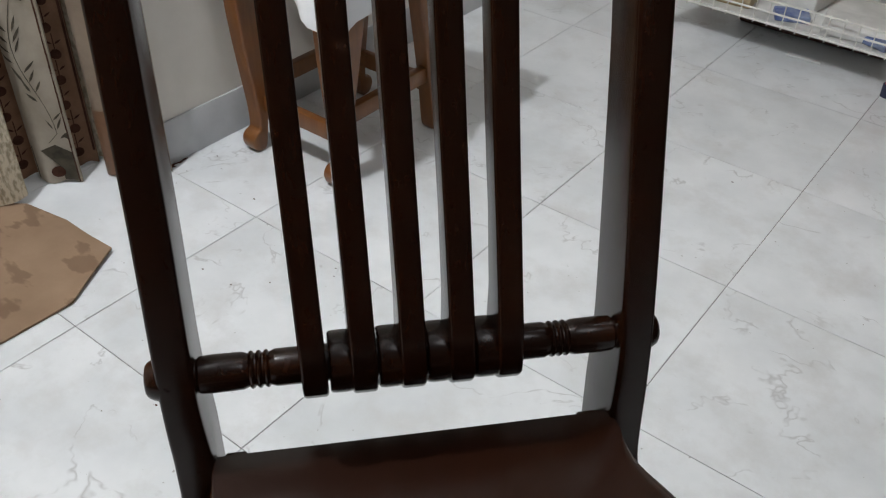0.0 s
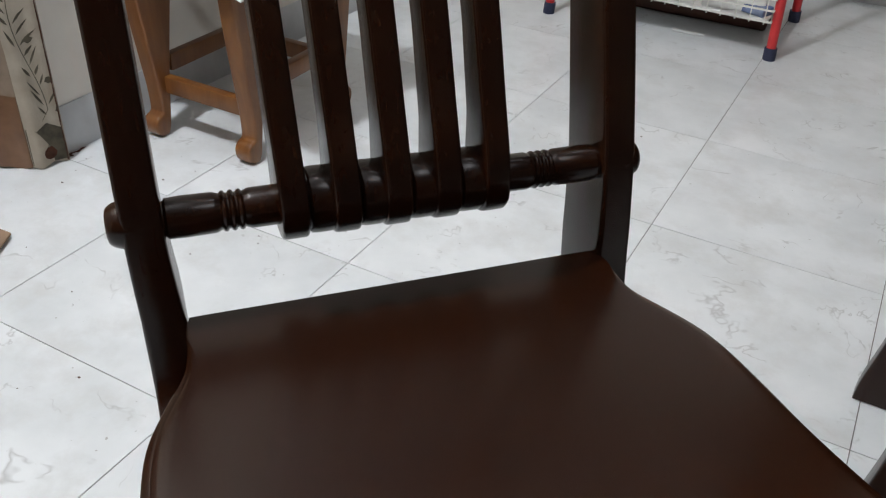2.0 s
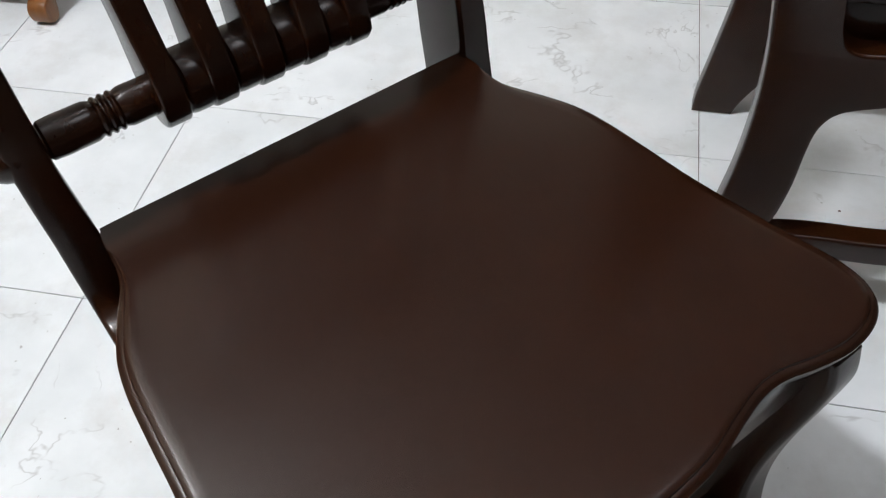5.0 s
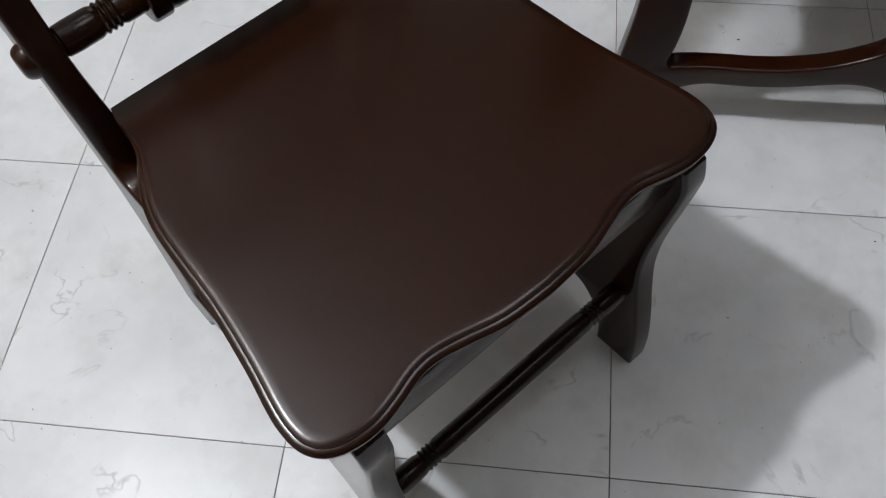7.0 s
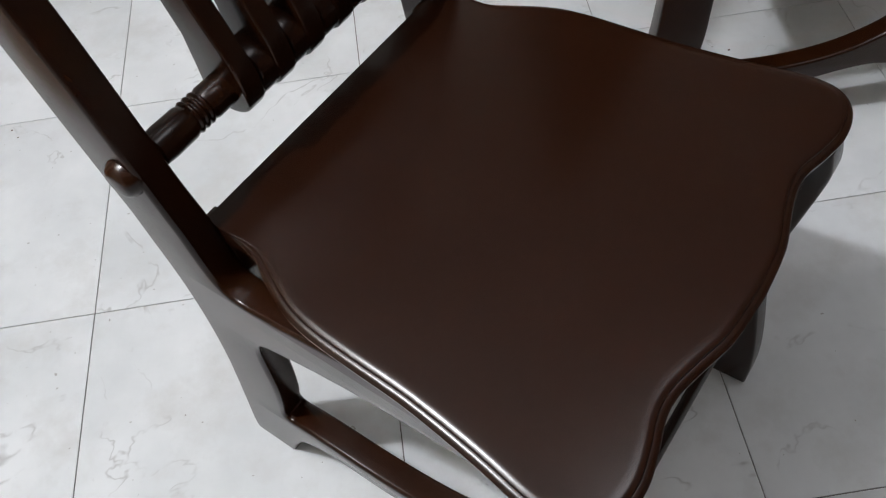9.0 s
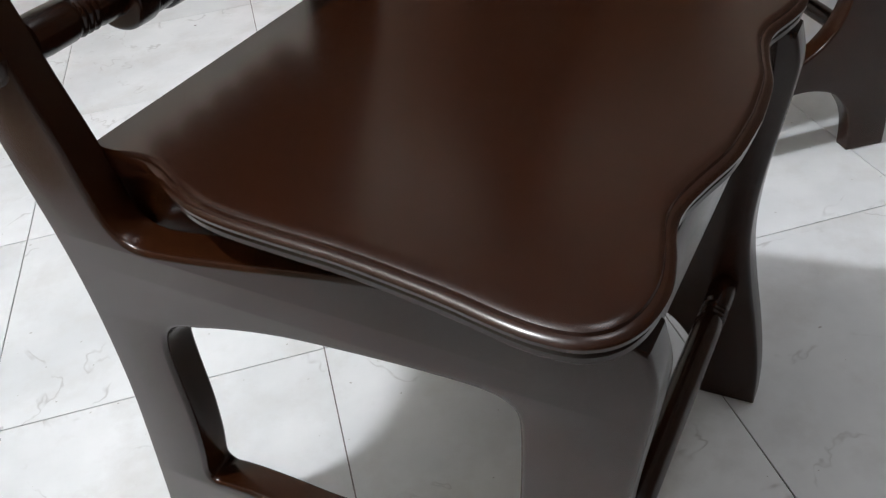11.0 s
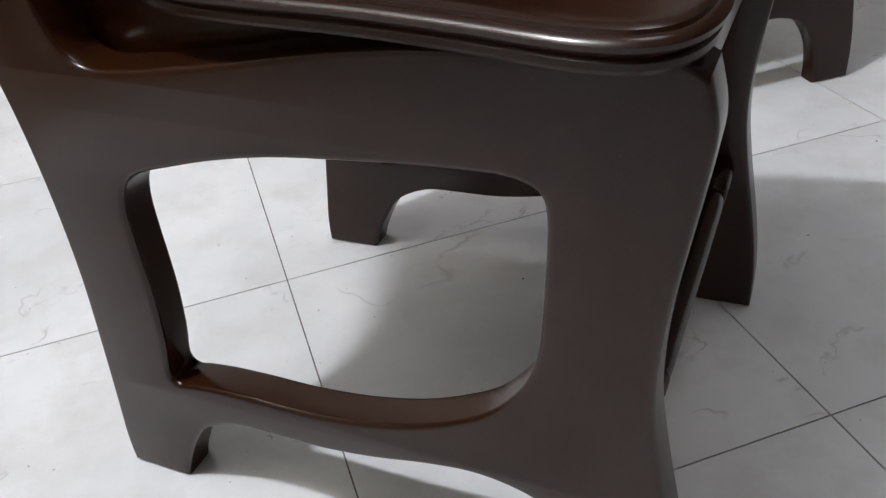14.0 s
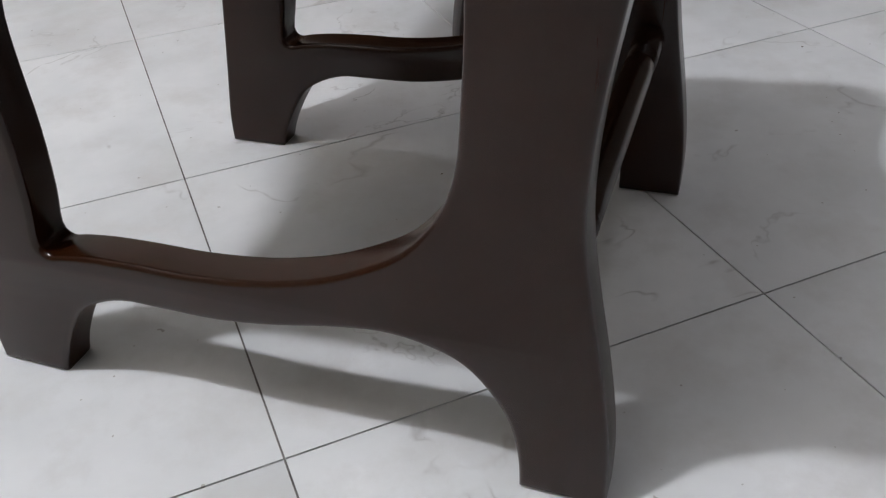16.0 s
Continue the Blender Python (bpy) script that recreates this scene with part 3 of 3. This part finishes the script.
for a, b, bow, low, mat, printed in FOLDS:
    s = Strip(a, b, bow, low)
    fold = part("fold", s.mesh(0.02 if mat is CREAM_CLOTH else 0.0), mat, curtain)
    if printed == "twigs":
        tagged(part("leaf_print", twig_print(s, low + 0.09, 0.9), GREY_MOTIF, fold), "printed grey twigs with leaves")
        bm = bmesh.new()
        s.shape(bm, [(0.004, low + 0.004), (s.wide - 0.004, low + 0.004), (s.wide - 0.004, low + 0.07), (s.wide * 0.6, low + 0.085), (s.wide * 0.3, low + 0.075), (0.004, low + 0.08)])
        part("border_print", bm, GREY_MOTIF, fold)
        bm = bmesh.new()
        s.dot(bm, s.wide * 0.55, low + 0.025, 0.013)
        for v in bm.verts:
            v.co += Vector((0.0015, -0.0015, 0))
        part("ring_print", bm, MOTIF, fold)
        bm = bmesh.new()
        for k in range(22):
            z = low + 0.04 * k
            s.shape(bm, [(s.wide - 0.005, z), (s.wide - 0.002, z), (s.wide - 0.0016 - 0.0012 * (k % 2), z + 0.04), (s.wide - 0.0046, z + 0.04)])
        part("edge_print", bm, MOTIF, fold)
    if printed == "dots":
        tagged(part("dot_print", dot_print(s, low + 0.03, 0.9), MOTIF, fold), "printed dark flower heads on a stem", kind="stuff")
    if printed == "tape":
        k = Strip(s.a - s.out * -0.002, s.b - s.out * -0.002, bow, low - 0.002, 0.15, 0.0015)
        part("tape", k.mesh(), TAPE, fold, "brown packing tape round the hem")

# ---------------------------------------------------------------- cardboard on the floor
def cardboard():
    rim = [(-0.918, 0.158), (-0.848, 0.03), (-0.852, -0.1), (-0.93, -0.26), (-1.2, -0.24), (-1.225, 0.09), (-1.165, 0.142), (-1.06, 0.16)]
    bm = bmesh.new()
    rows = []
    for z in (0.0045, 0.0085):
        rows.append([bm.verts.new((x, y, z)) for x, y in rim])
    top = bm.faces.new(rows[1])
    bm.faces.new(rows[0][::-1])
    for k in range(len(rim)):
        bm.faces.new((rows[0][k], rows[0][(k + 1) % len(rim)], rows[1][(k + 1) % len(rim)], rows[1][k]))
    bmesh.ops.triangulate(bm, faces=bm.faces[:])
    bmesh.ops.subdivide_edges(bm, edges=bm.edges[:], cuts=5, use_grid_fill=True)
    for v in bm.verts:
        v.co.z += 0.012 * max(0, noise.noise((v.co.x * 5, v.co.y * 5, 1.7))) - 0.004
    bmesh.ops.recalc_face_normals(bm, faces=bm.faces)
    return bm


def card_material():
    m, t, b = material("brown_cardboard_with_fold_shade", (0.36, 0.23, 0.13), 0.85, 0, 0.2)
    v = coords(t)
    base = ramp(t, noise_tex(t, v, 9, 5), (0.3, (0.25, 0.165, 0.105)), (0.7, (0.33, 0.225, 0.148)))
    # fold shadows on the sheet, painted as dark noise patches
    fold_shade = ramp(t, noise_tex(t, coords(t, (1, 1.9, 1)), 7.5, 4, 0.5), (0.57, (0, 0, 0)), (0.6, (0.6, 0.6, 0.6)))
    t.links.new(mix(t, fold_shade, base, (0.15, 0.09, 0.055)), b.inputs["Base Color"])
    bump(t, b, noise_tex(t, coords(t, (1, 12, 1)), 30, 2), 0.15)
    return m


tagged(part("cardboard_sheet", cardboard(), card_material()), "torn sheet of brown cardboard with painted fold shadows lying on the floor", "cardboard")


crumb_bm, rnd = bmesh.new(), random.Random(21)
for _ in range(30):
    x, y = (rnd.uniform(-1.05, -0.45), rnd.uniform(-0.1, 0.5)) if rnd.random() < 0.6 else (rnd.uniform(-0.4, 0.9), rnd.uniform(-0.9, 1.2))
    r = rnd.uniform(0.0006, 0.0019)
    bmesh.ops.create_icosphere(crumb_bm, subdivisions=1, radius=r, matrix=pose(x, y, r * 0.3) @ Matrix.Diagonal((1.6, 1, 0.5, 1)))
for _ in range(26):
    y, r = rnd.gauss(0.418, 0.016), rnd.uniform(0.0012, 0.0032)
    bmesh.ops.create_icosphere(crumb_bm, subdivisions=1, radius=r, matrix=pose(X0 + 0.006 + abs(rnd.gauss(0, 0.004)), y, r * 0.3) @ Matrix.Diagonal((0.9, 2.2, 0.6, 1)))
tagged(part("crumb", crumb_bm, MOTIF), "scattered dark crumbs of dirt on the tiles", "dirt", "", "stuff")

# ---------------------------------------------------------------- wire rack on red legs
def rod(points, r, sides=8):
    """A bent wire."""
    bm, rings = bmesh.new(), []
    pts = [Vector(p) for p in points]
    for i, p in enumerate(pts):
        d = (pts[min(i + 1, len(pts) - 1)] - pts[max(i - 1, 0)]).normalized()
        side = d.cross(Vector((0, 0, 1)) if abs(d.z) < 0.9 else Vector((1, 0, 0))).normalized()
        up = side.cross(d)
        rings.append([bm.verts.new(p + r * (math.cos(2 * math.pi * k / sides) * side + math.sin(2 * math.pi * k / sides) * up)) for k in range(sides)])
    for a, b in zip(rings, rings[1:]):
        for k in range(sides):
            bm.faces.new((a[k], a[(k + 1) % sides], b[(k + 1) % sides], b[k]))
    bm.faces.new(rings[0][::-1])
    bm.faces.new(rings[-1])
    bmesh.ops.recalc_face_normals(bm, faces=bm.faces)
    return bm


rack = thing("wire_rack", pose(0, 0, 0), "white wire basket rack on slanted red steel legs", "rack")
RX0, RX1, RY0, RY1, RZ = -0.6, 0.0, 1.75, 2.1, 0.1
for x, y, lx, ly in ((0.015, 1.765, -0.03, 0.02), (-0.612, 1.755, 0.03, 0.02), (0.015, 2.12, -0.03, -0.02), (-0.612, 2.12, 0.03, -0.02)):
    leg = part("leg", rod([(x, y, 0.02), (x + lx, y + ly, 0.62)], 0.0125, 14), RED, rack, "red painted steel leg")
    part("rubber_foot", rod([(x - lx * 0.01, y, 0.0), (x - lx * 0.01, y, 0.004), (x + lx * 0.04, y + ly * 0.04, 0.032)], 0.0165, 14), RUBBER, leg, "dark blue rubber cap")
# the upper shelf is out of view, added to carry a shading liner
for shelf in (0, 1):
    z = RZ + shelf * 0.45
    for h in (0.0, 0.03, 0.06):
        part("rim_wire", rod([(RX0, RY0, z + h), (RX1, RY0, z + h), (RX1, RY1, z + h), (RX0, RY1, z + h), (RX0, RY0, z + h)], 0.0028), WIRE, rack)
    for i in range(16):
        x = RX0 + (RX1 - RX0) * (i + 0.5) / 16
        part("cross_wire", rod([(x, RY0, z + 0.065), (x, RY0, z - 0.006), (x, RY1, z - 0.006), (x, RY1, z + 0.065)], 0.0018, 6), WIRE, rack)
rnd = random.Random(11)


def packet(name, at, size, turn, mat, label, category):
    bm = box(size, (0, 0, size[2] / 2), min(size) * 0.2)
    bmesh.ops.subdivide_edges(bm, edges=bm.edges[:], cuts=2, use_grid_fill=True)
    for v in bm.verts:
        v.co += Vector((noise.noise(v.co * 30), noise.noise(v.co * 27 + Vector((5, 0, 0))), noise.noise(v.co * 33) * 0.5)) * min(size) * 0.12
    ob = part(name, bm, mat, None, "", 50)
    ob.matrix_world = pose(*at, 0, 0, turn)
    return tagged(ob, label, category)


shelf_z = RZ + 0.002
packet("crumpled_paper", (-0.12, 1.84, shelf_z), (0.16, 0.12, 0.03), 12, PAPER, "ball of crumpled white paper in the wire basket", "paper")
packet("plastic_packet", (-0.05, 1.8, shelf_z + 0.001), (0.07, 0.05, 0.022), -20, BLUE, "blue and white plastic packet in the wire basket", "packet")
packet("plastic_packet", (-0.28, 1.82, shelf_z), (0.09, 0.06, 0.02), 25, BLUE, "blue and white plastic packet in the wire basket", "packet")
packet("cloth_bundle", (-0.47, 1.86, shelf_z), (0.16, 0.14, 0.04), 5, TAN, "folded tan cloth in the wire basket", "cloth")
packet("crumpled_paper", (-0.33, 1.98, shelf_z), (0.2, 0.16, 0.04), -8, PAPER, "ball of crumpled white paper in the wire basket", "paper")
# unseen liner overhead, added to cast shade on the basket and floor
packet("cardboard_liner", (-0.3, 1.925, RZ + 0.45), (0.58, 0.33, 0.012), 0, TAN, "unseen tan cardboard liner on the upper wire shelf, added to shade the basket below", "cardboard")
packet("paper_liner", (-0.3, 1.925, RZ - 0.004), (0.58, 0.33, 0.006), 0, PAPER, "creased white paper lining the wire basket", "paper")
packet("storage_box", (-0.25, 2.02, 0.001), (0.42, 0.12, 0.045), 3, RUST, "low rust-red box on the floor under the rack", "box")
packet("folded_paper", (-0.22, 1.83, 0.001), (0.09, 0.016, 0.005), 4, PAPER, "folded white paper on the floor under the rack", "paper")

# ---------------------------------------------------------------- floor
floor = setting("floor", box((X1 - X0 + 1.0, Y1 - Y0, 0.05), ((X0 + X1) / 2 - 0.4, (Y0 + Y1) / 2, -0.0268)), GROUT, "white marbled ceramic tile floor with thin dark joints", "floor")
T = 0.4
bm = box((T - 0.0016, T - 0.0016, 0.006), (0, 0, -0.003))
tile_mesh = mesh_of("tile", bm, TILE, 20)
for i in range(-5, 8):
    for j in range(-9, 7):
        ob = new("tile", tile_mesh)
        ob.parent = floor
        ob.location = ((i + 0.5) * T, (j + 0.5) * T, 0)
